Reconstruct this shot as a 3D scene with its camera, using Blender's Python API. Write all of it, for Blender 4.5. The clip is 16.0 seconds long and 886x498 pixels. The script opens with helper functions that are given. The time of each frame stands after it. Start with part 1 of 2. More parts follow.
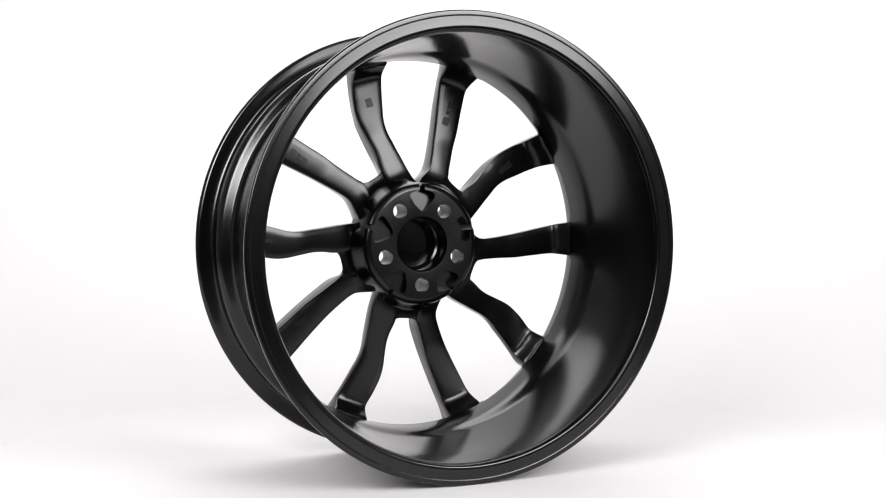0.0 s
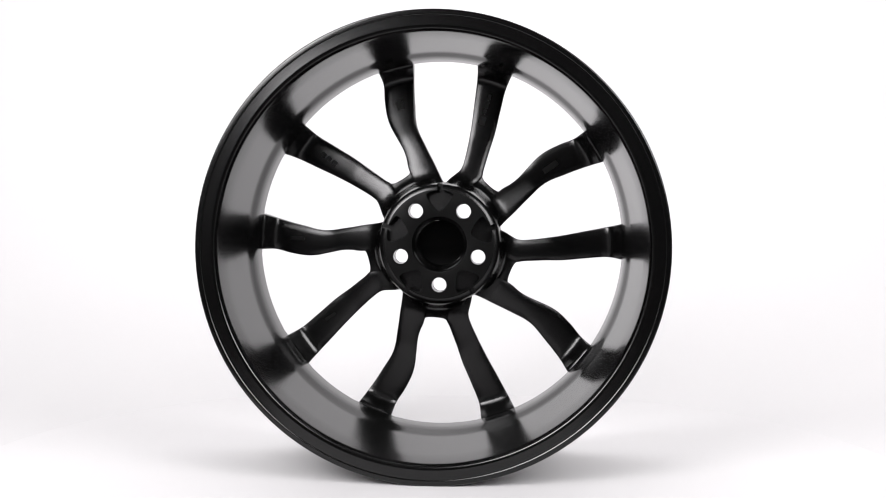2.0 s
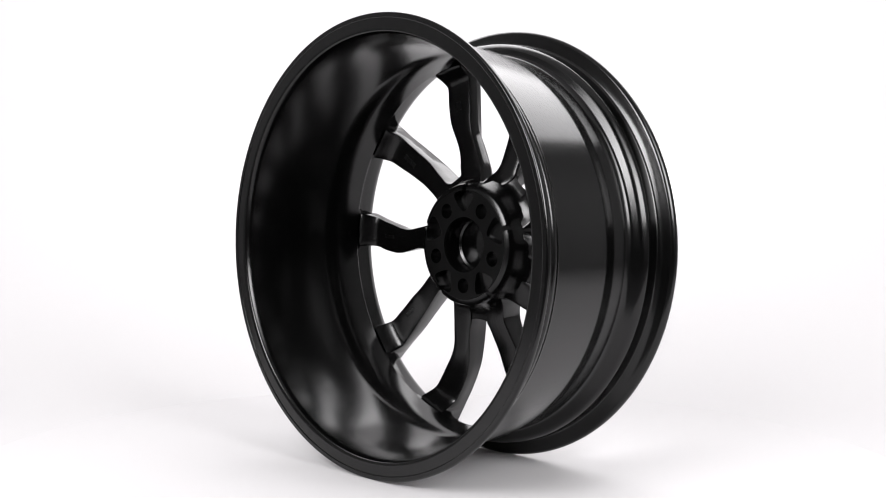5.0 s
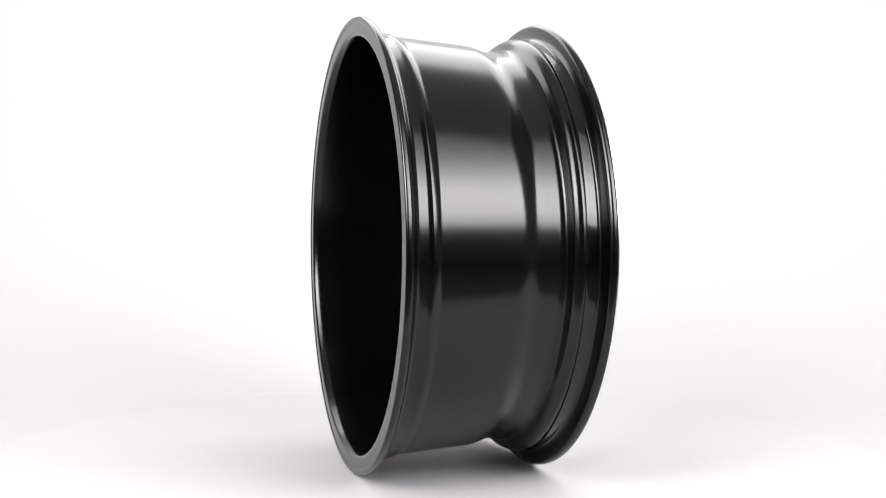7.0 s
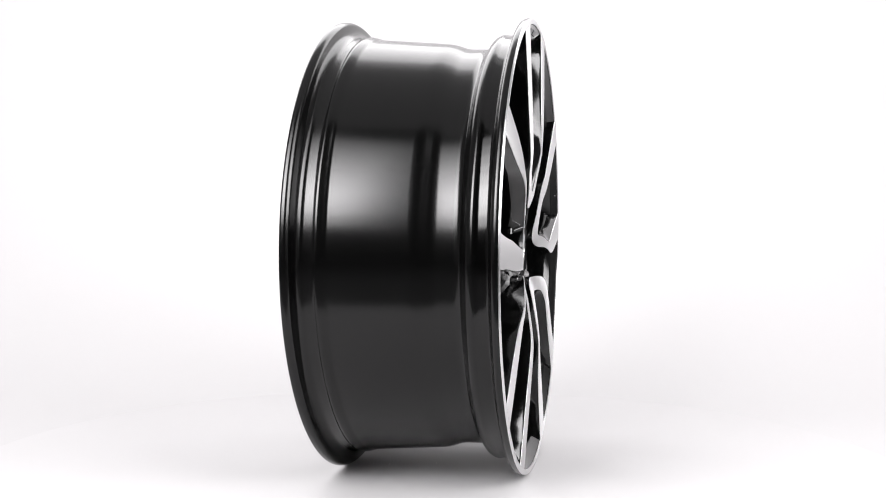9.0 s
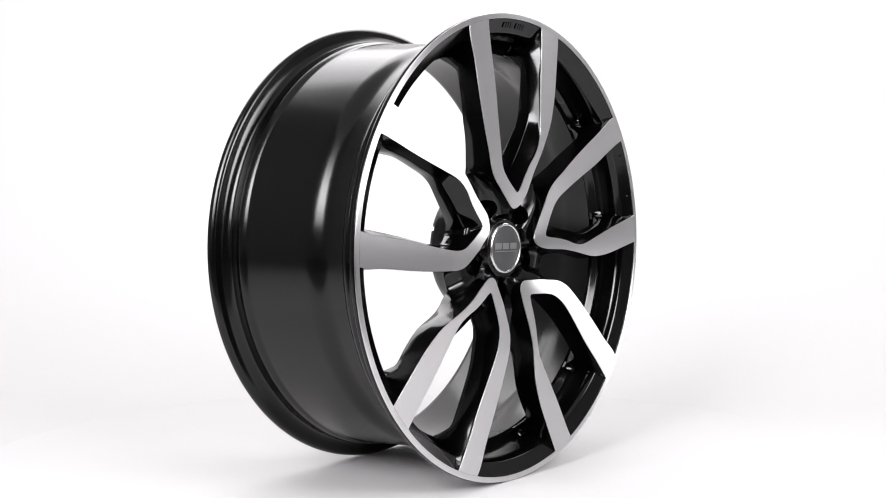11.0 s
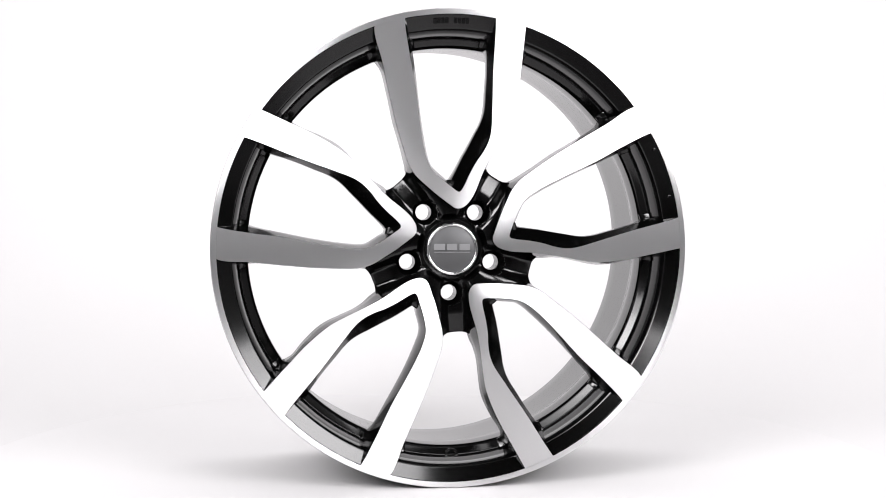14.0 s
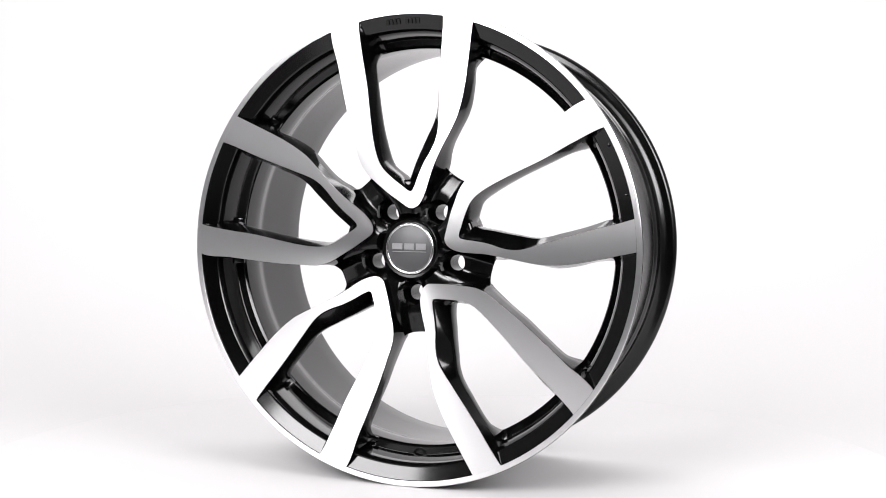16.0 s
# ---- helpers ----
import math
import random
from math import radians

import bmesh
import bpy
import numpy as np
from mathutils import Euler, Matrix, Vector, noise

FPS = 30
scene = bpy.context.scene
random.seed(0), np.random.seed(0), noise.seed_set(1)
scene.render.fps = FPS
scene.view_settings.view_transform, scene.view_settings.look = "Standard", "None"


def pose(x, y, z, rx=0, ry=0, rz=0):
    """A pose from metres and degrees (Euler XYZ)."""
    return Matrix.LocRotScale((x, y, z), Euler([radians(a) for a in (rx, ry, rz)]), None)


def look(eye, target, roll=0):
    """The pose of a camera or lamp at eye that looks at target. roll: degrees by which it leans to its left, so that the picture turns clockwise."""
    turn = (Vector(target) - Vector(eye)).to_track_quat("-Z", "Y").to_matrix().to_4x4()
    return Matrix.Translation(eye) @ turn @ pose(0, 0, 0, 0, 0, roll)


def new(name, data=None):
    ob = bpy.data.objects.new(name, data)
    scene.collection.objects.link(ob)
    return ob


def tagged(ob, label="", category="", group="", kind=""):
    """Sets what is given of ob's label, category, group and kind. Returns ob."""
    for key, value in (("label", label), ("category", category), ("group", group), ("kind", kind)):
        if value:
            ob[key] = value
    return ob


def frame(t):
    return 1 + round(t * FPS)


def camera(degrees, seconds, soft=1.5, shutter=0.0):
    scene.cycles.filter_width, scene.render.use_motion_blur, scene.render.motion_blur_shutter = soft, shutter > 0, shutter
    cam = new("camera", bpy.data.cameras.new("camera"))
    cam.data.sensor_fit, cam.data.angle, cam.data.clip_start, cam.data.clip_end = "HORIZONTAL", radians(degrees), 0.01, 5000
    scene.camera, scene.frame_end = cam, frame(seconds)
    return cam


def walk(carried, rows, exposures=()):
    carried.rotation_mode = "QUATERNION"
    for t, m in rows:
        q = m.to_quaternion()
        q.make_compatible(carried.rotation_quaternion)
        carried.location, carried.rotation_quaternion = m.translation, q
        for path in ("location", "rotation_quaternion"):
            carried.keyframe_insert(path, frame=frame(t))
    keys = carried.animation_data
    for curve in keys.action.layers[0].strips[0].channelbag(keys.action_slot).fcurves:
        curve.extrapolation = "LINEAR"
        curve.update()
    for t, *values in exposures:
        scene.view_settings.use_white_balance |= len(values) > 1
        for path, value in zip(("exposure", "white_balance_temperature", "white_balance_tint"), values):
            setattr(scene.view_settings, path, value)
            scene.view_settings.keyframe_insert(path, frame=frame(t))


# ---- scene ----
# ---------------------------------------------------------------- camera
EYE = Vector((0.0, -1.4540, 0.3301))
PITCH, YAW = 0.04242, 0.003732
AIM = Vector((math.sin(YAW) * math.cos(PITCH), math.cos(YAW) * math.cos(PITCH), -math.sin(PITCH)))
cam = camera(41.102, 16.0, soft=1.0)
walk(cam, [(0.0, look(EYE, EYE + AIM, 0.4008)), (16.0, look(EYE, EYE + AIM, 0.4008))],
     exposures=[(0.0, -0.10, 6500, 12.5), (16.0, -0.10, 6500, 12.5)])

# ---------------------------------------------------------------- light
world = bpy.data.worlds.new("studio")
scene.world = world
world.use_nodes = True
world.node_tree.nodes["Background"].inputs["Color"].default_value = (1, 1, 1, 1)
world.node_tree.nodes["Background"].inputs["Strength"].default_value = 0.02


def softbox(name, eye, target, width, height, watts):
    data = bpy.data.lights.new(name, "AREA")
    data.shape, data.size, data.size_y, data.energy = "RECTANGLE", width, height, watts
    ob = new(name, data)
    ob.matrix_world = look(eye, target)
    return ob


KEY_HEIGHTS = (0.61, 0.78, 0.94, 1.31, 1.54, 1.80, 2.10, 2.45, 2.85)


def graded_key(name, azimuth, width, bands):
    """A tall softbox beside the camera, facing the turntable, brightest low down and fading upwards."""
    a = radians(azimuth)
    x, y = 1.84 * math.sin(a), 0.12 - 1.84 * math.cos(a)
    for z0, z1, hot in zip(KEY_HEIGHTS, KEY_HEIGHTS[1:], bands):
        z = (z0 + z1) / 2
        softbox(name, (x, y, z), (0, 0.12, z), width, z1 - z0, hot * math.pi * width * (z1 - z0))


graded_key("softbox_key_west", -31.5, 1.0, (11, 22, 26, 20, 15, 10.5, 6.5, 3.5))
graded_key("softbox_key_east", 40, 1.15, (14, 19, 19, 14, 9.5, 6, 4, 2.5))
softbox("softbox_overhead", (0, 0.2, 2.6), (0, 0.2001, 0), 3.4, 2.6, 14)
# added fill lamp, out of view, brightening the floor behind the wheel
softbox("added_floor_fill", (0, 0.95, 1.45), (0, 0.35, 0.0), 3.4, 0.8, 36)
# another added lamp, lifting the upper backdrop that the barrel's top reflects
softbox("added_backdrop_fill", (0, 0.75, 2.1), (0, 1.37, 1.4), 3.4, 0.5, 3)

# ---------------------------------------------------------------- materials


def material(name, colour, rough, metal=0.0, grain=0.0, grain_scale=400.0, wear=0.08, wear_scale=9.0, spec=0.5):
    """Paint, metal or paper with patchy gloss at a large scale and a fine relief."""
    mat = bpy.data.materials.new(name)
    mat.use_nodes = True
    nodes, links = mat.node_tree.nodes, mat.node_tree.links
    bsdf = nodes["Principled BSDF"]
    bsdf.inputs["Metallic"].default_value = metal
    bsdf.inputs["Specular IOR Level"].default_value = spec
    place = nodes.new("ShaderNodeTexCoord")
    big = nodes.new("ShaderNodeTexNoise")
    big.inputs["Scale"].default_value, big.inputs["Detail"].default_value = wear_scale, 5
    links.new(place.outputs["Object"], big.inputs["Vector"])
    mix = nodes.new("ShaderNodeMix")
    mix.data_type = "RGBA"
    mix.inputs["A"].default_value = (*[c * (1 - wear) for c in colour], 1)
    mix.inputs["B"].default_value = (*[min(1, c * (1 + wear)) for c in colour], 1)
    links.new(big.outputs["Fac"], mix.inputs["Factor"])
    links.new(mix.outputs["Result"], bsdf.inputs["Base Color"])
    span = nodes.new("ShaderNodeMapRange")
    span.inputs["To Min"].default_value, span.inputs["To Max"].default_value = rough * 0.85, rough * 1.15
    links.new(big.outputs["Fac"], span.inputs["Value"])
    links.new(span.outputs["Result"], bsdf.inputs["Roughness"])
    if grain:
        fine = nodes.new("ShaderNodeTexNoise")
        fine.inputs["Scale"].default_value, fine.inputs["Detail"].default_value = grain_scale, 3
        links.new(place.outputs["Object"], fine.inputs["Vector"])
        bump = nodes.new("ShaderNodeBump")
        bump.inputs["Strength"].default_value, bump.inputs["Distance"].default_value = grain, 0.0005
        links.new(fine.outputs["Fac"], bump.inputs["Height"])
        links.new(bump.outputs["Normal"], bsdf.inputs["Normal"])
    return mat


def turned_metal(name, colour, rough, aniso):
    """Aluminium turned on a lathe: fine rings round the wheel's axle, which is the object's own x axis."""
    mat = bpy.data.materials.new(name)
    mat.use_nodes = True
    nodes, links = mat.node_tree.nodes, mat.node_tree.links
    bsdf = nodes["Principled BSDF"]
    bsdf.inputs["Metallic"].default_value = 1.0
    bsdf.inputs["Anisotropic"].default_value = aniso
    place = nodes.new("ShaderNodeTexCoord")
    flat = nodes.new("ShaderNodeVectorMath")
    flat.operation = "MULTIPLY"
    flat.inputs[1].default_value = (0, 1, 1)
    links.new(place.outputs["Object"], flat.inputs[0])
    unit = nodes.new("ShaderNodeVectorMath")
    unit.operation = "NORMALIZE"
    links.new(flat.outputs[0], unit.inputs[0])
    turn = nodes.new("ShaderNodeVectorTransform")
    turn.vector_type, turn.convert_from, turn.convert_to = "VECTOR", "OBJECT", "WORLD"
    links.new(unit.outputs[0], turn.inputs[0])
    links.new(turn.outputs[0], bsdf.inputs["Tangent"])
    radius = nodes.new("ShaderNodeVectorMath")
    radius.operation = "LENGTH"
    links.new(flat.outputs[0], radius.inputs[0])
    rings = nodes.new("ShaderNodeTexNoise")
    rings.noise_dimensions = "1D"
    rings.inputs["Scale"].default_value, rings.inputs["Detail"].default_value = 900, 4
    links.new(radius.outputs["Value"], rings.inputs["W"])
    mix = nodes.new("ShaderNodeMix")
    mix.data_type = "RGBA"
    mix.inputs["A"].default_value = (*[c * 0.985 for c in colour], 1)
    mix.inputs["B"].default_value = (*[min(1, c * 1.015) for c in colour], 1)
    links.new(rings.outputs["Fac"], mix.inputs["Factor"])
    links.new(mix.outputs["Result"], bsdf.inputs["Base Color"])
    span = nodes.new("ShaderNodeMapRange")
    span.inputs["To Min"].default_value, span.inputs["To Max"].default_value = rough * 0.97, rough * 1.03
    links.new(rings.outputs["Fac"], span.inputs["Value"])
    links.new(span.outputs["Result"], bsdf.inputs["Roughness"])
    return mat


BLACK = material("black_gloss_paint", (0.0008, 0.0008, 0.0008), 0.11, grain=0.004, grain_scale=300, spec=0.42)
SATIN = material("black_satin_paint", (0.0008, 0.0008, 0.0008), 0.175, spec=0.40)
CAST = material("black_spoke_back_paint", (0.0008, 0.0008, 0.0008), 0.24, grain=0.003, grain_scale=700, spec=0.34)
PAD = material("black_mounting_paint", (0.0012, 0.0012, 0.0012), 0.36, spec=0.12, grain=0.08, grain_scale=900)
FACE = turned_metal("turned_aluminium", (0.76, 0.754, 0.76), 0.41, 0.905)
CHROME = material("chrome", (0.72, 0.72, 0.725), 0.20, 1.0, wear=0.02)
CAP_GREY = material("grey_cap_metal", (0.075, 0.075, 0.077), 0.5, 0.7, wear=0.04, wear_scale=60)
SILVER = material("silver_emblem_metal", (0.19, 0.19, 0.195), 0.42, 0.6, wear=0.03)
STAMP = material("stamped_mark_paint", (0.0008, 0.0008, 0.0008), 0.33, wear=0.1, spec=0.25)
PAPER = material("white_backdrop_paper", (0.420, 0.4137, 0.417), 0.75, wear=0.012, wear_scale=1.5)
DISC = material("white_turntable_laminate", (0.428, 0.4215, 0.425), 0.68, wear=0.012, wear_scale=4)
DARK = material("dark_studio_paint", (0.035, 0.035, 0.036), 0.8, wear=0.15, wear_scale=2)
GREY = material("grey_studio_paint", (0.26, 0.26, 0.26), 0.7, wear=0.04, wear_scale=2)
SPECK = material("dust", (0.75, 0.74, 0.73), 0.9)

# ---------------------------------------------------------------- mesh helpers
U0, V0, R = 0.02486, 0.00202, 0.2725     # the wheel's middle beside the turntable's axis, and its radius
WHEEL = Matrix.Translation((U0, V0, R))


def finish(bm, name, mat, sharp=35):
    bmesh.ops.remove_doubles(bm, verts=bm.verts, dist=1e-6)
    bmesh.ops.recalc_face_normals(bm, faces=bm.faces)
    mesh = bpy.data.meshes.new(name)
    bm.to_mesh(mesh)
    bm.free()
    mesh.materials.append(mat)
    mesh.shade_smooth()
    mesh.set_sharp_from_angle(angle=radians(sharp))
    return mesh


def part(name, bm, mat, parent, label="", place=None, sharp=35):
    """Links a bmesh, or a mesh that is already made, as one object under a thing or a part."""
    mesh = finish(bm, name, mat, sharp) if isinstance(bm, bmesh.types.BMesh) else bm
    ob = new(name, mesh)
    ob.parent = parent
    if place is not None:
        ob.matrix_local = place
    return tagged(ob, label) if label else ob


def rounded(profile, cuts=4, closed=True):
    """A profile of (radius, along, corner radius) with its corners rounded."""
    pts = [Vector(p[:2]) for p in profile]
    out, n = [], len(pts)
    for i, p in enumerate(pts):
        rad = profile[i][2] if len(profile[i]) > 2 else 0.0
        if not rad or (not closed and i in (0, n - 1)):
            out.append(p)
            continue
        a, b = pts[i - 1] - p, pts[(i + 1) % n] - p
        reach = min(rad, a.length * 0.45, b.length * 0.45)
        a, b = p + a.normalized() * reach, p + b.normalized() * reach
        for k in range(cuts + 1):
            s = k / cuts
            out.append(a * (1 - s) ** 2 + p * 2 * s * (1 - s) + b * s * s)
    return out


def lathe(profile, segments=200, closed=True):
    """Turns a profile of (radius, along) round the x axis."""
    bm = bmesh.new()
    rings = []
    for k in range(segments):
        a = 2 * math.pi * k / segments
        rings.append([bm.verts.new((p[1], p[0] * math.cos(a), p[0] * math.sin(a))) for p in profile])
    n = len(profile)
    for k in range(segments):
        one, two = rings[k], rings[(k + 1) % segments]
        for i in range(n if closed else n - 1):
            j = (i + 1) % n
            bm.faces.new((one[i], one[j], two[j], two[i]))
    return bm


def cut(mesh, cutters):
    """The mesh less each of the cutters."""
    ob = new("blank", mesh)
    tools = []
    for c in cutters:
        tool = new("tool", c)
        tools.append(tool)
        mod = ob.modifiers.new("cut", "BOOLEAN")
        mod.operation, mod.solver, mod.object = "DIFFERENCE", "EXACT", tool
    bpy.context.view_layer.update()
    deps = bpy.context.evaluated_depsgraph_get()
    done = bpy.data.meshes.new_from_object(ob.evaluated_get(deps))
    for o in [ob, *tools]:
        bpy.data.objects.remove(o)
    done.set_sharp_from_angle(angle=radians(45))
    return done


def polar(r, a):
    return Vector((r * math.cos(radians(a)), r * math.sin(radians(a))))


def piecewise(pieces, counts):
    """One smooth curve through all the polar points, with the given number of even steps in each piece."""
    pts, breaks = [], [0]
    for piece in pieces:
        pts += [polar(*q) for q in piece][1 if pts else 0:]
        breaks.append(len(pts) - 1)
    gap = [(b - a).length for a, b in zip(pts, pts[1:])]
    slope = [(b - a) / g for a, b, g in zip(pts, pts[1:], gap)]
    tangent = [slope[0]] + [(slope[i] * gap[i + 1] + slope[i + 1] * gap[i]) / (gap[i] + gap[i + 1]) for i in range(len(slope) - 1)] + [slope[-1]]
    out = []
    for lo, hi, count in zip(breaks, breaks[1:], counts):
        fine = []
        for i in range(lo, hi):
            p, q, m, n = pts[i], pts[i + 1], tangent[i] * gap[i], tangent[i + 1] * gap[i]
            for k in range(24):
                t = k / 24
                fine.append(p * (2 * t ** 3 - 3 * t * t + 1) + m * (t ** 3 - 2 * t * t + t) + q * (3 * t * t - 2 * t ** 3) + n * (t ** 3 - t * t))
        fine.append(pts[hi])
        run = [0.0]
        for p, q in zip(fine, fine[1:]):
            run.append(run[-1] + (q - p).length)
        for k in range(1 if out else 0, count):
            want = run[-1] * k / (count - 1)
            x = float(np.interp(want, run, [p.x for p in fine]))
            y = float(np.interp(want, run, [p.y for p in fine]))
            out.append(Vector((x, y)))
    return out


def table(rows, x):
    return float(np.interp(x, [r[0] for r in rows], [r[1] for r in rows]))


def eased(rows, x):
    """The table, with its corners rounded off, more so on the arms than at the rim."""
    step = 0.0003 + 0.0017 * min(1, max(0, (0.212 - x) / 0.020)) * min(1, max(0, (x - 0.090) / 0.02))
    return sum(table(rows, x + step * k) * (6 - abs(k)) for k in range(-5, 6)) / 36


# ---------------------------------------------------------------- studio
def sweep():
    """A seamless backdrop: a flat stretch, a bend and a wall, with a thickness."""
    line = [(-0.60, -0.007), (0.0, -0.007), (0.42, -0.007)]
    for k in range(1, 33):
        a = math.pi / 2 * k / 32
        line.append((0.42 + 0.95 * math.sin(a), -0.007 + 0.95 * (1 - math.cos(a))))
    line.append((1.37, 3.0))
    bm = bmesh.new()
    rows = []
    for y, z in line:
        rows.append([bm.verts.new((x, y, z)) for x in (-2.2, -1.1, 0, 1.1, 2.2)])
    for one, two in zip(rows, rows[1:]):
        for i in range(4):
            bm.faces.new((one[i], one[i + 1], two[i + 1], two[i]))
    ob = new("backdrop", finish(bm, "backdrop", PAPER, 60))
    thick = ob.modifiers.new("thickness", "SOLIDIFY")
    thick.thickness, thick.offset = 0.004, 0
    return tagged(ob, "seamless white paper backdrop curving up behind the turntable", "backdrop", kind="structure")


def slab(name, lo, hi, mat, label, category):
    bm = bmesh.new()
    bmesh.ops.create_cube(bm, size=1)
    for v in bm.verts:
        v.co = [lo[i] + (v.co[i] + 0.5) * (hi[i] - lo[i]) for i in range(3)]
    return tagged(new(name, finish(bm, name, mat)), label, category, kind="structure")


sweep()
slab("floor", (-2.6, -4, -0.13), (2.6, 2, -0.03), DARK, "dark grey painted studio floor in front of the backdrop", "floor")
slab("wall_north", (-2.6, 2, -0.03), (2.6, 2.1, 4.0), DARK, "dark grey painted studio wall behind the backdrop", "wall")
slab("wall_south", (-2.6, -4.1, -0.03), (2.6, -4, 4.0), DARK, "dark grey painted studio wall behind the camera", "wall")
# unseen side walls, added paler than the rest to bounce light onto spokes
slab("bounce_wall_east", (2.5, -4, -0.03), (2.6, 2, 4.0), GREY, "unseen light grey side wall, added to bounce light", "wall")
slab("bounce_wall_west", (-2.6, -4, -0.03), (-2.5, 2, 4.0), GREY, "unseen light grey side wall, added to bounce light", "wall")
slab("ceiling", (-2.6, -4, 4.0), (2.6, 2, 4.1), DARK, "dark grey painted studio ceiling", "ceiling")


def turntable():
    base = new("turntable")
    tagged(base, "round white display turntable under the wheel", "turntable")
    lift = rounded([(0.0, 0.0), (0.585, 0.0, 0.003), (0.585, -0.006, 0.001), (0.0, -0.006)], closed=False)
    top = lathe(lift, 160, closed=False)
    bmesh.ops.rotate(top, verts=top.verts, cent=(0, 0, 0), matrix=Matrix.Rotation(-math.pi / 2, 3, "Y"))
    for v in top.verts:
        v.co.z = -abs(v.co.z)
    part("disc", top, DISC, base)
    for x, y, size in ((-0.058, -0.010, 0.0012), (-0.003, 0.0096, 0.0010), (-0.079, -0.009, 0.0008), (0.11, -0.03, 0.0006)):
        grain = bmesh.new()
        bmesh.ops.create_icosphere(grain, subdivisions=1, radius=size)
        for v in grain.verts:
            v.co.z *= 0.5
        part("dust_speck", grain, SPECK, base, "pale dust speck", Matrix.Translation((x, y, size * 0.3)))
    return base


# ---------------------------------------------------------------- the wheel
def rim_profile():
    """Round the section of the rim: outside from the front flange to the back, then inside to the front."""
    return rounded([
        (0.2655, 0.0925), (0.2717, 0.0925, 0.0004), (0.2725, 0.0905, 0.001), (0.2725, 0.0868, 0.002), (0.2700, 0.0836, 0.002),
        (0.2600, 0.0815, 0.004), (0.2537, 0.0790, 0.005), (0.2531, 0.0665, 0.003), (0.2545, 0.0615, 0.003), (0.2522, 0.0560, 0.003),
        (0.2490, 0.0525, 0.003), (0.2396, 0.0480, 0.004), (0.2374, 0.0420, 0.005), (0.2376, 0.0165, 0.006), (0.2440, -0.0010, 0.007),
        (0.2511, -0.0930, 0.002), (0.2532, -0.0975, 0.003), (0.2546, -0.1025, 0.003), (0.2532, -0.1065, 0.002), (0.2537, -0.1190, 0.004),
        (0.2600, -0.1245, 0.004), (0.2695, -0.1262, 0.002), (0.2725, -0.1300, 0.002), (0.2725, -0.1345, 0.0012), (0.2712, -0.1362, 0.0008),
        (0.2665, -0.1362, 0.0004), (0.2655, -0.1355, 0.0004), (0.2540, -0.1358, 0.001), (0.2502, -0.1350, 0.002), (0.2478, -0.1290, 0.004),
        (0.2450, -0.1000, 0.01), (0.2392, -0.0080, 0.006), (0.2348, 0.0080, 0.006), (0.2335, 0.0200, 0.004), (0.2326, 0.0435, 0.0008),
        (0.2350, 0.0465, 0.002), (0.2425, 0.0520, 0.0010), (0.2436, 0.0640, 0.006), (0.2460, 0.0770, 0.006), (0.2500, 0.0842, 0.0016),
        (0.2652, 0.0915, 0.0003)])


# the edges of one V spoke, as (radius, angle): the arm that leans to the west of the V, then the other
L_OUT = [[(0.2672, 110.2), (0.266, 110.3), (0.225, 111.6), (0.190, 113.3), (0.150, 115.8), (0.130, 117.2), (0.108, 118.8)],
         [(0.108, 118.8), (0.100, 118.6), (0.094, 117.9), (0.078, 113.4), (0.066, 108.0), (0.058, 102.0), (0.0505, 93.5), (0.0478, 89.0), (0.0470, 84.5)]]
L_IN = [[(0.2672, 102.55), (0.266, 102.6), (0.230, 103.4), (0.193, 103.9), (0.150, 105.8), (0.130, 106.9), (0.113, 107.6)],
        [(0.113, 107.6), (0.104, 107.5), (0.096, 106.5), (0.086, 103.0), (0.0786, 98.8), (0.0705, 92.0), (0.0672, 88.3), (0.0660, 84.8)]]
R_OUT = [[(0.0470, 84.5), (0.0478, 80.5), (0.0510, 75.6), (0.057, 72.3), (0.066, 70.4), (0.080, 70.0), (0.095, 70.0), (0.115, 69.0), (0.135, 67.9), (0.150, 67.3)],
         [(0.150, 67.3), (0.162, 67.1), (0.175, 67.5), (0.200, 68.8), (0.225, 70.4), (0.266, 72.5), (0.2672, 72.55)]]
R_IN = [[(0.0660, 84.8), (0.0675, 83.3), (0.0710, 82.0), (0.087, 78.9), (0.103, 76.2), (0.115, 74.0), (0.128, 72.9)],
        [(0.128, 72.9), (0.138, 73.0), (0.147, 73.7), (0.161, 75.0), (0.205, 78.0), (0.266, 80.2), (0.2672, 80.25)]]
# the same edges on the back
L_OUT_B = [[(0.2672, 110.3), (0.256, 110.6), (0.2475, 111.0), (0.2405, 112.3), (0.236, 112.6), (0.232, 112.6), (0.228, 112.5), (0.222, 112.4), (0.190, 113.6), (0.158, 115.8), (0.134, 117.3), (0.118, 118.9), (0.108, 120.2)],
           [(0.108, 120.2), (0.102, 121.5), (0.094, 121.0), (0.078, 115.0), (0.066, 108.5), (0.058, 102.0), (0.0505, 93.5), (0.0478, 89.0), (0.0470, 84.5)]]
L_IN_B = [[(0.2672, 102.4), (0.256, 102.2), (0.2475, 101.8), (0.2405, 101.5), (0.236, 101.3), (0.232, 101.4), (0.228, 101.6), (0.222, 101.8), (0.190, 102.7), (0.160, 103.8), (0.131, 104.8), (0.115, 105.2)],
          [(0.115, 105.2), (0.106, 105.2), (0.099, 104.4), (0.092, 101.6), (0.0855, 98.0), (0.081, 95.6), (0.0787, 94.0)]]
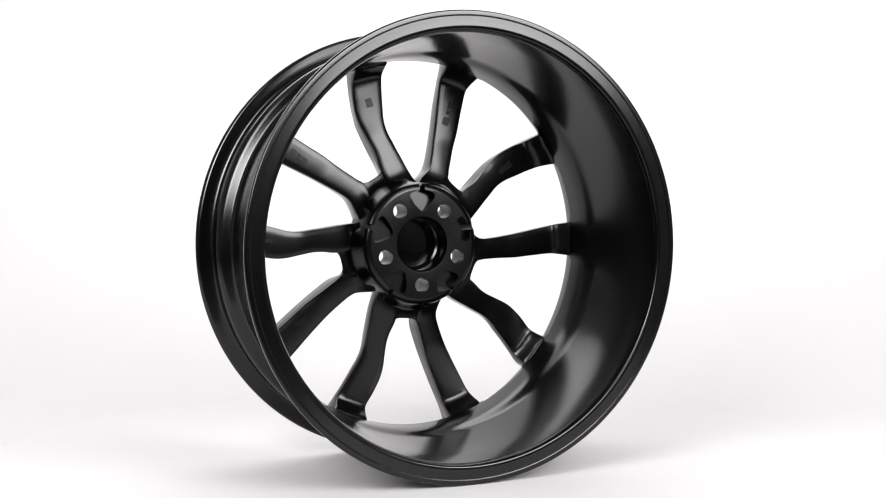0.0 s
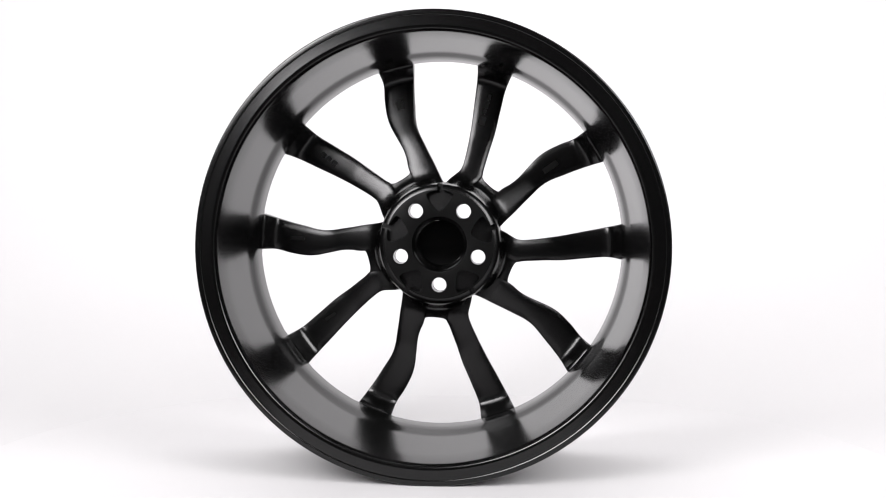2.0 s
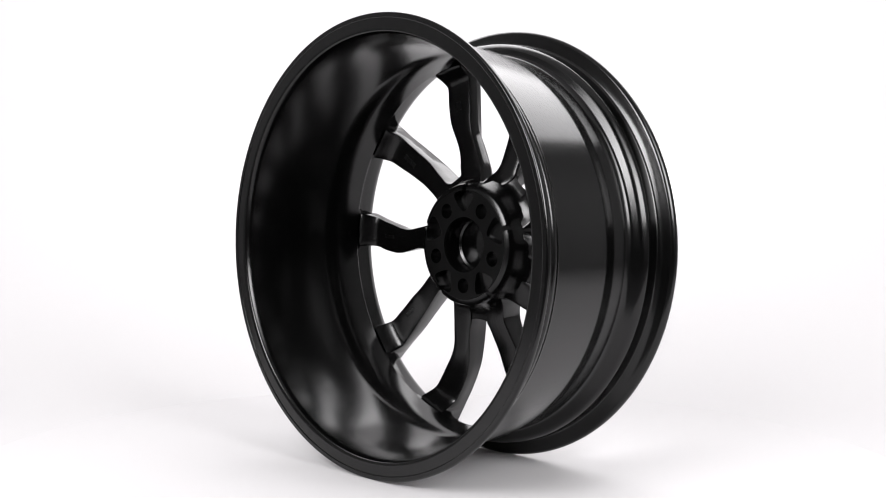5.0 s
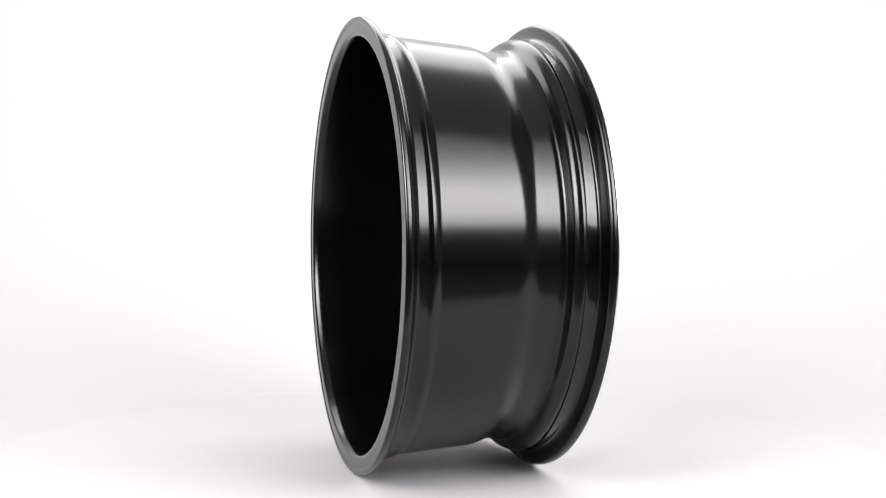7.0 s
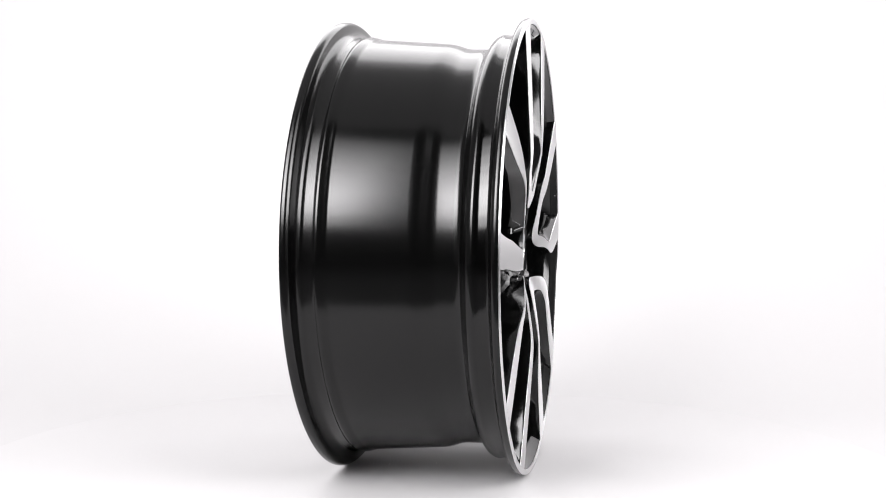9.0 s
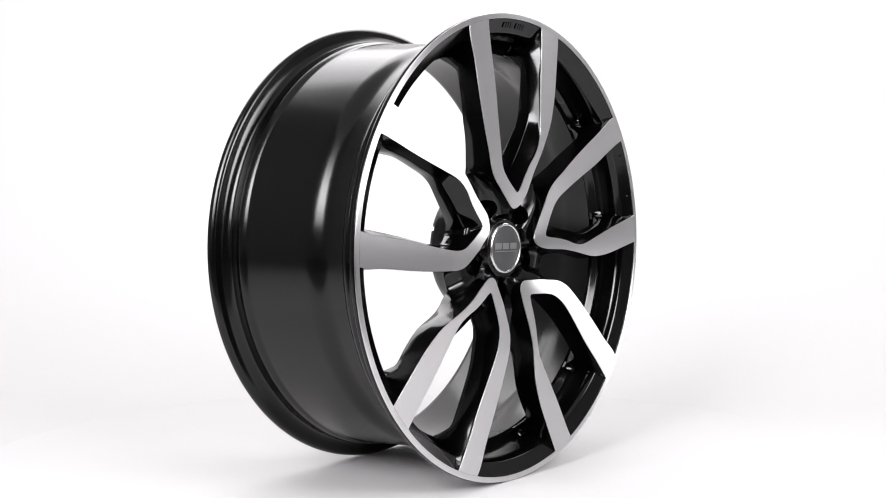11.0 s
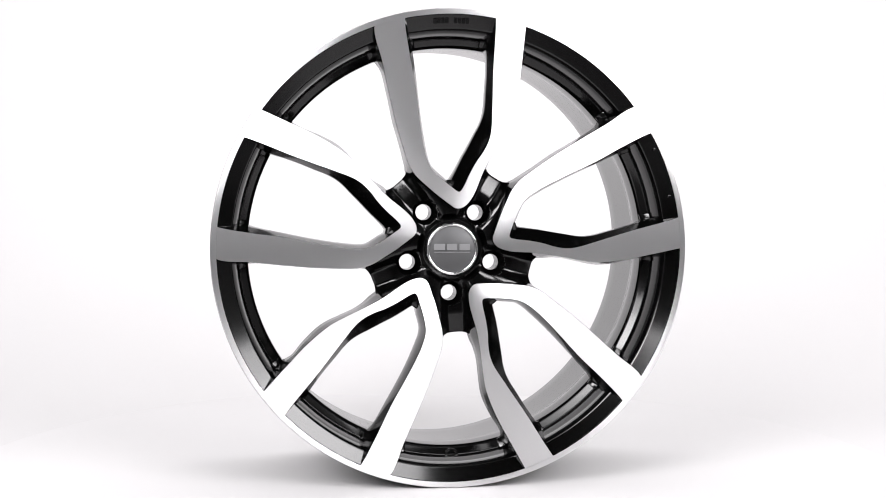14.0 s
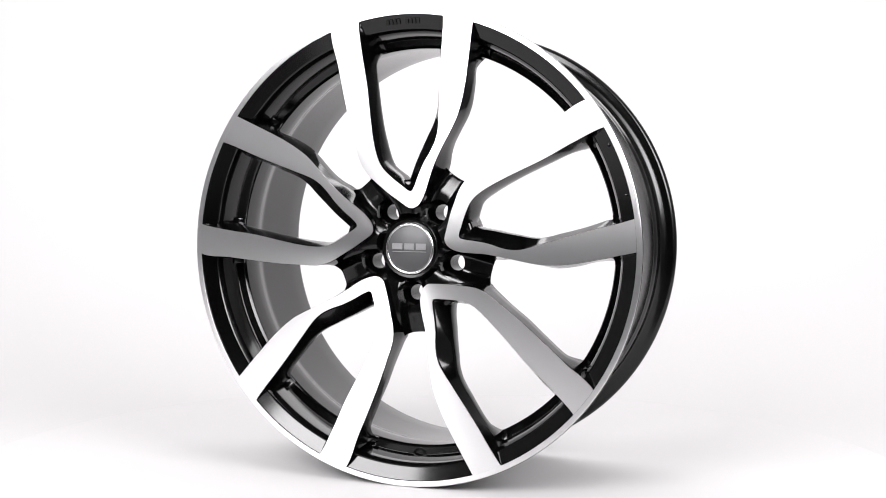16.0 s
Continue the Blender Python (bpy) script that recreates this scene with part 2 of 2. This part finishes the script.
R_OUT_B = [[(0.0470, 84.5), (0.0478, 80.5), (0.0510, 75.6), (0.057, 71.5), (0.066, 68.6), (0.080, 66.5), (0.095, 65.6), (0.108, 66.0), (0.1175, 67.0), (0.130, 67.3), (0.145, 66.6), (0.152, 66.3)],
           [(0.152, 66.3), (0.162, 65.9), (0.173, 65.9), (0.199, 67.6), (0.222, 69.5), (0.228, 69.6), (0.232, 69.6), (0.236, 69.7), (0.2405, 70.3), (0.2475, 71.0), (0.256, 72.0), (0.2672, 72.5)]]
R_IN_B = [[(0.0787, 94.0), (0.0795, 92.4), (0.083, 90.6), (0.090, 88.2), (0.105, 84.5), (0.118, 81.9), (0.133, 79.7)],
          [(0.133, 79.7), (0.147, 78.1), (0.155, 77.7), (0.162, 77.7), (0.182, 78.6), (0.200, 79.3), (0.222, 80.3), (0.228, 80.6), (0.232, 80.8), (0.236, 80.9), (0.2405, 80.8), (0.2475, 80.5), (0.256, 80.3), (0.2672, 80.25)]]
FRONT = [(0.04, 0.0840), (0.05, 0.0855), (0.066, 0.0893), (0.110, 0.0950), (0.117, 0.0957), (0.124, 0.0961), (0.131, 0.0961), (0.140, 0.0960), (0.265, 0.0935), (0.28, 0.0935)]
BACK = [(0.04, 0.0400), (0.070, 0.0405), (0.076, 0.0430), (0.080, 0.0466), (0.084, 0.0498), (0.088, 0.0523), (0.093, 0.0544), (0.10, 0.0561), (0.12, 0.0602), (0.144, 0.0648), (0.18, 0.0668), (0.212, 0.0673), (0.219, 0.0662), (0.226, 0.0580), (0.2325, 0.0470),
        (0.240, 0.0490), (0.244, 0.0570), (0.250, 0.0720), (0.256, 0.0840), (0.268, 0.0880)]
COUNTS = (46, 40, 40, 46)


def v_edges():
    out = piecewise([*L_OUT, *R_OUT], COUNTS)
    inn = piecewise([*L_IN, *R_IN], COUNTS)
    out_b = piecewise([*L_OUT_B, *R_OUT_B], COUNTS)
    inn_b = piecewise([*L_IN_B, *R_IN_B], COUNTS)
    return out, inn, out_b, inn_b


def spoke_body():
    """The black body of one V: a section of front, two walls and a rounded back, carried round the V."""
    bm = bmesh.new()
    loops = []
    for n, (o, i, ob, ib) in enumerate(zip(*v_edges())):
        turn = min(1, max(0, (n - 66) / 36))
        turn = turn * turn * (3 - 2 * turn)          # the straight arm has an even draft, the bent arm a shelf
        section = []

        def put(p, u):
            section.append(bm.verts.new((u, p.x, p.y)))
        fo, fi = table(FRONT, o.length) - 0.0009, table(FRONT, i.length) - 0.0009
        bo, bi = eased(BACK, ob.length), eased(BACK, ib.length)
        way = (i - o).normalized()
        way_b = (ib - ob).normalized()
        put(o - way * 0.0003, fo)
        put(o.lerp(i, 0.5), (fo + fi) / 2)
        put(i + way * 0.0003, fi)
        put(i.lerp(ib, 0.08) + way * 0.0004, fi - 0.0022)
        put(i.lerp(ib, 0.75 + 0.15 * turn), fi - (0.35 + (min(0.0115 / (fi - bi), 0.70) - 0.35) * turn) * (fi - bi))
        put(i.lerp(ib, 0.96 + 0.04 * turn), fi - (0.80 + (min(0.0150 / (fi - bi), 0.80) - 0.80) * turn) * (fi - bi))
        put(ib, bi + 0.0022)
        put(ib - way_b * 0.0006, bi + 0.0006)
        put(ib - way_b * 0.0022, bi)
        for s in (0.25, 0.5, 0.75):
            p = ib.lerp(ob, s)
            put(p, eased(BACK, p.length) - 0.0006 * (1 - (2 * s - 1) ** 2))
        put(ob + way_b * 0.0022, bo)
        put(ob + way_b * 0.0006, bo + 0.0006)
        put(ob, bo + 0.0022)
        put(o.lerp(ob, 0.55), fo - 0.50 * (fo - bo))
        put(o.lerp(ob, 0.10) - way * 0.0004, fo - 0.10 * (fo - bo))
        loops.append(section)
    for one, two in zip(loops, loops[1:]):
        n = len(one)
        for k in range(n):
            f = bm.faces.new((one[k], one[(k + 1) % n], two[(k + 1) % n], two[k]))
            f.material_index = 1 if 6 <= k <= 13 else 0
    bm.faces.new(loops[0])
    bm.faces.new(loops[-1])
    for a0, a1 in ((111.6, 113.7), (102.4, 100.3), (70.7, 68.6), (79.8, 82.0)):          # the cast roots in the rim's groove
        ring = []
        for a, drop in ((a0, 0.0), (a1 * 0.85 + a0 * 0.15, 0.0), (a1, 0.0012)):
            ring.append([bm.verts.new((u - drop if u > 0.05 else u, *polar(r, a))) for r, u in ((0.2334, 0.0438), (0.2332, 0.0478), (0.2350, 0.0498), (0.2415, 0.0562), (0.2435, 0.0568), (0.2428, 0.0515))])
        for one, two in zip(ring, ring[1:]):
            for k in range(6):
                bm.faces.new((one[k], one[(k + 1) % 6], two[(k + 1) % 6], two[k]))
        bm.faces.new(ring[0])
        bm.faces.new(ring[-1])
    return bm


def spoke_face():
    """The turned front of one V, a thin plate on the body."""
    out, inn, _, _ = v_edges()
    bm = bmesh.new()
    rows = []
    end = 0.2655
    keep = [n for n in range(len(out)) if max(out[n].length, inn[n].length) < end - 0.0008]
    for n in [0, *keep, len(out) - 1]:
        o, i = out[n], inn[n]
        if n not in keep:
            o, i = o.normalized() * end, i.normalized() * end
        row = []
        for s in (0.0, 0.0, 0.004, 0.18, 0.34, 0.5, 0.66, 0.82, 0.996, 1.0, 1.0):
            p = o.lerp(i, s)
            p = p if n in keep else p.normalized() * end
            low = len(row) in (0, 10)
            edge = len(row) in (1, 9)
            row.append(bm.verts.new((table(FRONT, p.length) - (0.0012 if low else 0.0002 if edge else 0.0), p.x, p.y)))
        rows.append(row)
    for one, two in zip(rows, rows[1:]):
        for k in range(10):
            bm.faces.new((one[k], one[k + 1], two[k + 1], two[k]))
    return bm


def hub_mesh():
    """The hub: front dished between the spokes, a raised mounting pad behind, bored through."""
    seg = 240
    front = [(0.0305, 0.0745), (0.0335, 0.0750), (0.0350, 0.0738), (0.0375, 0.0685), (0.041, 0.0664), (0.050, 0.0660), (0.062, 0.0664), (0.072, 0.0668), (0.0765, 0.0665),
             (0.081, 0.0652), (0.088, 0.0630), (0.0945, 0.0609), (0.0968, 0.0598), (0.0975, 0.0590)]
    back = [(0.0972, 0.0587), (0.0960, 0.0583), (0.0925, 0.0572), (0.0890, 0.0553), (0.0862, 0.0525), (0.0836, 0.0480), (0.0812, 0.0410), (0.0787, 0.0325), (0.0763, 0.0245), (0.0750, 0.0232), (0.0722, 0.0217), (0.0695, 0.0208),
            (0.0685, 0.0206), (0.0365, 0.0206), (0.0350, 0.0208), (0.0332, 0.0232), (0.0330, 0.046), (0.0305, 0.048)]
    bm = bmesh.new()
    rings = []
    for k in range(seg):
        a = 360 * k / seg
        off = (a - 54 + 36) % 72 - 36          # from the middle of the web between two spokes
        mid = abs(off - 4)
        ease = min(1, max(0, (mid - 15) / 6))
        ease = ease * ease * (3 - 2 * ease)
        tight = min(1, max(0, (mid - 24) / 6))
        tight = tight * tight * (3 - 2 * tight)
        reach = 0.0974 + 0.0100 * min(1.2, mid / 11.5) ** 3
        reach += (0.0865 - reach) * ease
        ring = []
        for n, (r, u) in enumerate(front + back):
            far = r
            if r > 0.0855:
                far = 0.0855 + (r - 0.0855) * (reach - 0.0855) / 0.012
            if far > 0.078:          # narrow where the two arms of a V part
                far = 0.078 + (far - 0.078) * (1 - 0.77 * tight)
            if n < len(front) and r > 0.040:
                side = min(1, max(0, (abs(off - 4) * r / 0.07 - 6) / 11))
                u += 0.012 * side * side * (3 - 2 * side)
            p = polar(far, a)
            ring.append(bm.verts.new((u, p.x, p.y)))
        rings.append(ring)
    n = len(rings[0])
    for k in range(seg):
        one, two = rings[k], rings[(k + 1) % seg]
        for i in range(n):
            bm.faces.new((one[i], one[(i + 1) % n], two[(i + 1) % n], two[i]))
    body = finish(bm, "hub", SATIN)
    body.materials.append(PAD)
    body.materials.append(CAST)
    holes, recesses = bmesh.new(), bmesh.new()
    for k in range(5):
        c = polar(0.0518, -90 + 72 * k)
        ring = rounded([(0.0094, 0.0), (0.0094, 0.0480), (0.0146, 0.0530, 0.002), (0.0149, 0.12)], closed=False)
        m = 40
        cols = [[holes.verts.new((u, c.x + r * math.cos(2 * math.pi * j / m), c.y + r * math.sin(2 * math.pi * j / m))) for r, u in ring] for j in range(m)]
        for j in range(m):
            one, two = cols[j], cols[(j + 1) % m]
            for i in range(len(ring) - 1):
                holes.faces.new((one[i], one[i + 1], two[i + 1], two[i]))
        holes.faces.new([c[0] for c in cols])
        holes.faces.new([c[-1] for c in cols])
        mid = 90 + 72 * k
        shape = [polar(0.0432, mid - 4), polar(0.0425, mid), polar(0.0432, mid + 4), polar(0.051, mid + 11.5), polar(0.061, mid + 15.5), polar(0.0655, mid + 15), polar(0.0672, mid + 12),
                 polar(0.0685, mid + 5), polar(0.0690, mid + 2.8), polar(0.0772, mid + 2.5), polar(0.0772, mid - 2.5), polar(0.0690, mid - 2.8), polar(0.0685, mid - 5),
                 polar(0.0672, mid - 12), polar(0.0655, mid - 15), polar(0.061, mid - 15.5), polar(0.051, mid - 11.5)]
        low = [recesses.verts.new((0.0, p.x, p.y)) for p in shape]
        top = [recesses.verts.new((0.0285 if p.length > 0.070 else 0.0330 - (0.007 if p.length < 0.05 else 0.0), p.x, p.y)) for p in shape]
        for i in range(len(shape)):
            j = (i + 1) % len(shape)
            recesses.faces.new((low[i], low[j], top[j], top[i]))
        recesses.faces.new(low)
        recesses.faces.new(top)
    cutters = [finish(holes, "holes", BLACK), finish(recesses, "recesses", PAD)]
    mesh = cut(body, cutters)
    for poly in mesh.polygons:
        c = poly.center
        far = math.hypot(c.y, c.z)
        pad = c.x < 0.0216 and 0.0350 < far < 0.0695
        dent = 0.0216 <= c.x < 0.034 and 0.042 < far < 0.0695
        poly.material_index = 1 if pad else 2 if dent else 2 if far > 0.0695 and c.x < 0.0588 and poly.normal.x < 0.3 else 0
    return mesh


def block(lo, hi, bevel=0.0):
    bm = bmesh.new()
    bmesh.ops.create_cube(bm, size=1)
    for v in bm.verts:
        v.co = [lo[i] + (v.co[i] + 0.5) * (hi[i] - lo[i]) for i in range(3)]
    if bevel:
        bmesh.ops.bevel(bm, geom=bm.edges[:], offset=bevel, segments=1, affect="EDGES")
    return bm


def alloy_wheel():
    wheel = new("alloy_wheel")
    tagged(wheel, "black alloy car wheel with silver V spokes on a turntable", "wheel")
    hoop = finish(lathe(rim_profile(), 240), "rim", SATIN, 28)
    hoop.materials.append(BLACK)
    for poly in hoop.polygons:          # the front of the rim is glossier than its barrel
        c = poly.center
        far = math.hypot(c.y, c.z)
        poly.material_index = 1 if c.x > 0.0440 and far < 0.2450 + (c.x - 0.0440) * 0.42 and poly.normal.x > -0.2 else 0
    rim = part("rim", hoop, SATIN, wheel, "black satin wheel rim", WHEEL)
    lip = rounded([(0.2656, 0.0915), (0.2656, 0.0935, 0.0002), (0.2712, 0.0935, 0.0005), (0.2719, 0.0928, 0.0003), (0.2719, 0.0915)])
    part("rim_lip", lathe(lip, 240), FACE, rim, "bright turned aluminium lip")
    body, face = finish(spoke_body(), "spoke", BLACK, 40), finish(spoke_face(), "turned_face", FACE, 40)
    body.materials.append(CAST)
    for k in range(5):
        arm = part("spoke", body, BLACK, wheel, "gloss black V spoke", WHEEL @ Matrix.Rotation(radians(72 * k), 4, "X"))
        part("turned_face", face, FACE, arm, "bright lathe-turned aluminium face")
    hub = part("hub", hub_mesh(), BLACK, wheel, "gloss black hub with five bolt holes", WHEEL)
    cone = finish(lathe(rounded([(0.0096, 0.0470), (0.0094, 0.0482, 0.0006), (0.0145, 0.0532, 0.0010), (0.0148, 0.0560, 0.0004), (0.0144, 0.0560), (0.0140, 0.0540, 0.0010), (0.0092, 0.0490, 0.0006), (0.0092, 0.0470)]), 40), "bolt_seat", SATIN)
    for k in range(5):
        part("bolt_seat", cone, SATIN, hub, "conical black bolt seat", Matrix.Translation((0, *polar(0.0518, -90 + 72 * k))))
    # centre cap
    plug = lathe(rounded([(0.0, 0.0560), (0.0296, 0.0560), (0.0296, 0.0745), (0.0262, 0.0762), (0.0, 0.0770)], closed=False), 96, closed=False)
    disc = part("centre_cap", plug, CAP_GREY, wheel, "grey centre cap with a silver wordmark", WHEEL)
    ring = rounded([(0.0302, 0.0735), (0.0302, 0.0766, 0.0010), (0.0282, 0.0782, 0.0010), (0.0266, 0.0774, 0.0004), (0.0264, 0.0758), (0.0290, 0.0735)])
    part("bezel", lathe(ring, 96), CHROME, disc, "chrome bezel")
    rear = lathe(rounded([(0.0, 0.0500), (0.0304, 0.0500, 0.001), (0.0304, 0.0555), (0.0, 0.0555)], closed=False), 64, closed=False)
    part("cap_back", rear, BLACK, disc, "black plastic back of the cap")
    for y0, y1 in ((-0.0215, -0.0085), (-0.0065, 0.0055), (0.0080, 0.0205)):
        part("emblem_bar", block((0.0768, y0, -0.0012), (0.0776, y1, 0.0062), 0.0003), SILVER, disc, "silver emblem block")
    part("emblem_underline", block((0.0768, -0.0210, -0.0040), (0.0774, 0.0205, -0.0030), 0.0002), SILVER, disc, "thin silver line")
    # cast marks behind the spokes: blocks and bars
    def mark(r, angle, depth, length, width, label="dark cast mark"):
        spot = WHEEL @ Matrix.Rotation(radians(angle), 4, "X") @ Matrix.Translation((depth, r, 0))
        part("cast_mark", block((-0.0012, -length / 2, -width / 2), (0.0012, length / 2, width / 2), 0.0002), STAMP, wheel, label, spot)
    for r, angle, length, width in ((0.1990, 107.9, 0.008, 0.0045), (0.1890, 107.9, 0.009, 0.0045), (0.1795, 107.9, 0.006, 0.0045), (0.1675, 108.2, 0.0105, 0.0085),
                                    (0.1727, 144.7, 0.022, 0.0075), (0.1877, 72.9, 0.0115, 0.0085), (0.1930, 36.3, 0.007, 0.0065), (0.1840, 36.3, 0.007, 0.0060),
                                    (0.1750, 36.3, 0.007, 0.0065), (0.1759, -34.0, 0.016, 0.004), (0.1901, 1.3, 0.018, 0.005)):
        mark(r, angle, eased(BACK, r) - 0.0001, length, width)
    # raised line of unreadable casting letters on the front of the rim
    for k, angle in enumerate((95.2, 94.2, 93.2, 92.2, 90.0, 89.0, 88.0, 87.0)):
        spot = WHEEL @ Matrix.Rotation(radians(angle), 4, "X") @ Matrix.Translation((0.0889, 0.2585, 0)) @ Matrix.Rotation(radians(-25.8), 4, "Z")
        part("cast_letter_bar", block((-0.0006, -0.0030, -0.0018), (0.0006, 0.0030, 0.0018), 0.0002), SATIN, rim, "", WHEEL.inverted() @ spot)
    # valve hole in the rim's groove, and two small dowels
    seat = rounded([(0.0050, 0.0008), (0.0074, 0.0008, 0.0006), (0.0084, -0.0010, 0.0006), (0.0084, -0.0016), (0.0050, -0.0016)])
    spot = WHEEL @ Matrix.Rotation(radians(-89.0), 4, "X") @ Matrix.Translation((0.0522, 0.2418, 0)) @ Matrix.Rotation(radians(-45), 4, "Z")
    part("valve_seat", lathe(seat, 40), SATIN, wheel, "round black valve seat", spot)
    pit = lathe([(0.0, -0.0010), (0.0051, -0.0010), (0.0051, -0.0015), (0.0, -0.0015)], 32, closed=False)
    part("valve_hole", pit, STAMP, wheel, "dark valve hole", spot)
    for r, angle, u in ((0.2610, 26.5, 0.0898), (0.2605, 13.9, 0.0895)):
        pip = lathe(rounded([(0.0, 0.0009), (0.0016, 0.0009, 0.0008), (0.0021, -0.0010)], closed=False), 20, closed=False)
        part("dowel", pip, BLACK, wheel, "small black cast dowel", WHEEL @ Matrix.Rotation(radians(angle), 4, "X") @ Matrix.Translation((u, r, 0)))
    return wheel


table_thing = turntable()
wheel_thing = alloy_wheel()


# ---------------------------------------------------------------- what moves
def motions():
    """The turntable and the wheel on it turn evenly, clockwise from above."""
    rows = []
    for k in range(33):
        t = 0.5 * k
        rows.append((t, pose(0, 0, 0, 0, 0, 2.1372 - 14.0413 * (t - 8) - 0.00074 * (t - 8) ** 2 - 0.00018 * (t - 8) ** 3)))
    walk(table_thing, rows)
    walk(wheel_thing, rows)


motions()
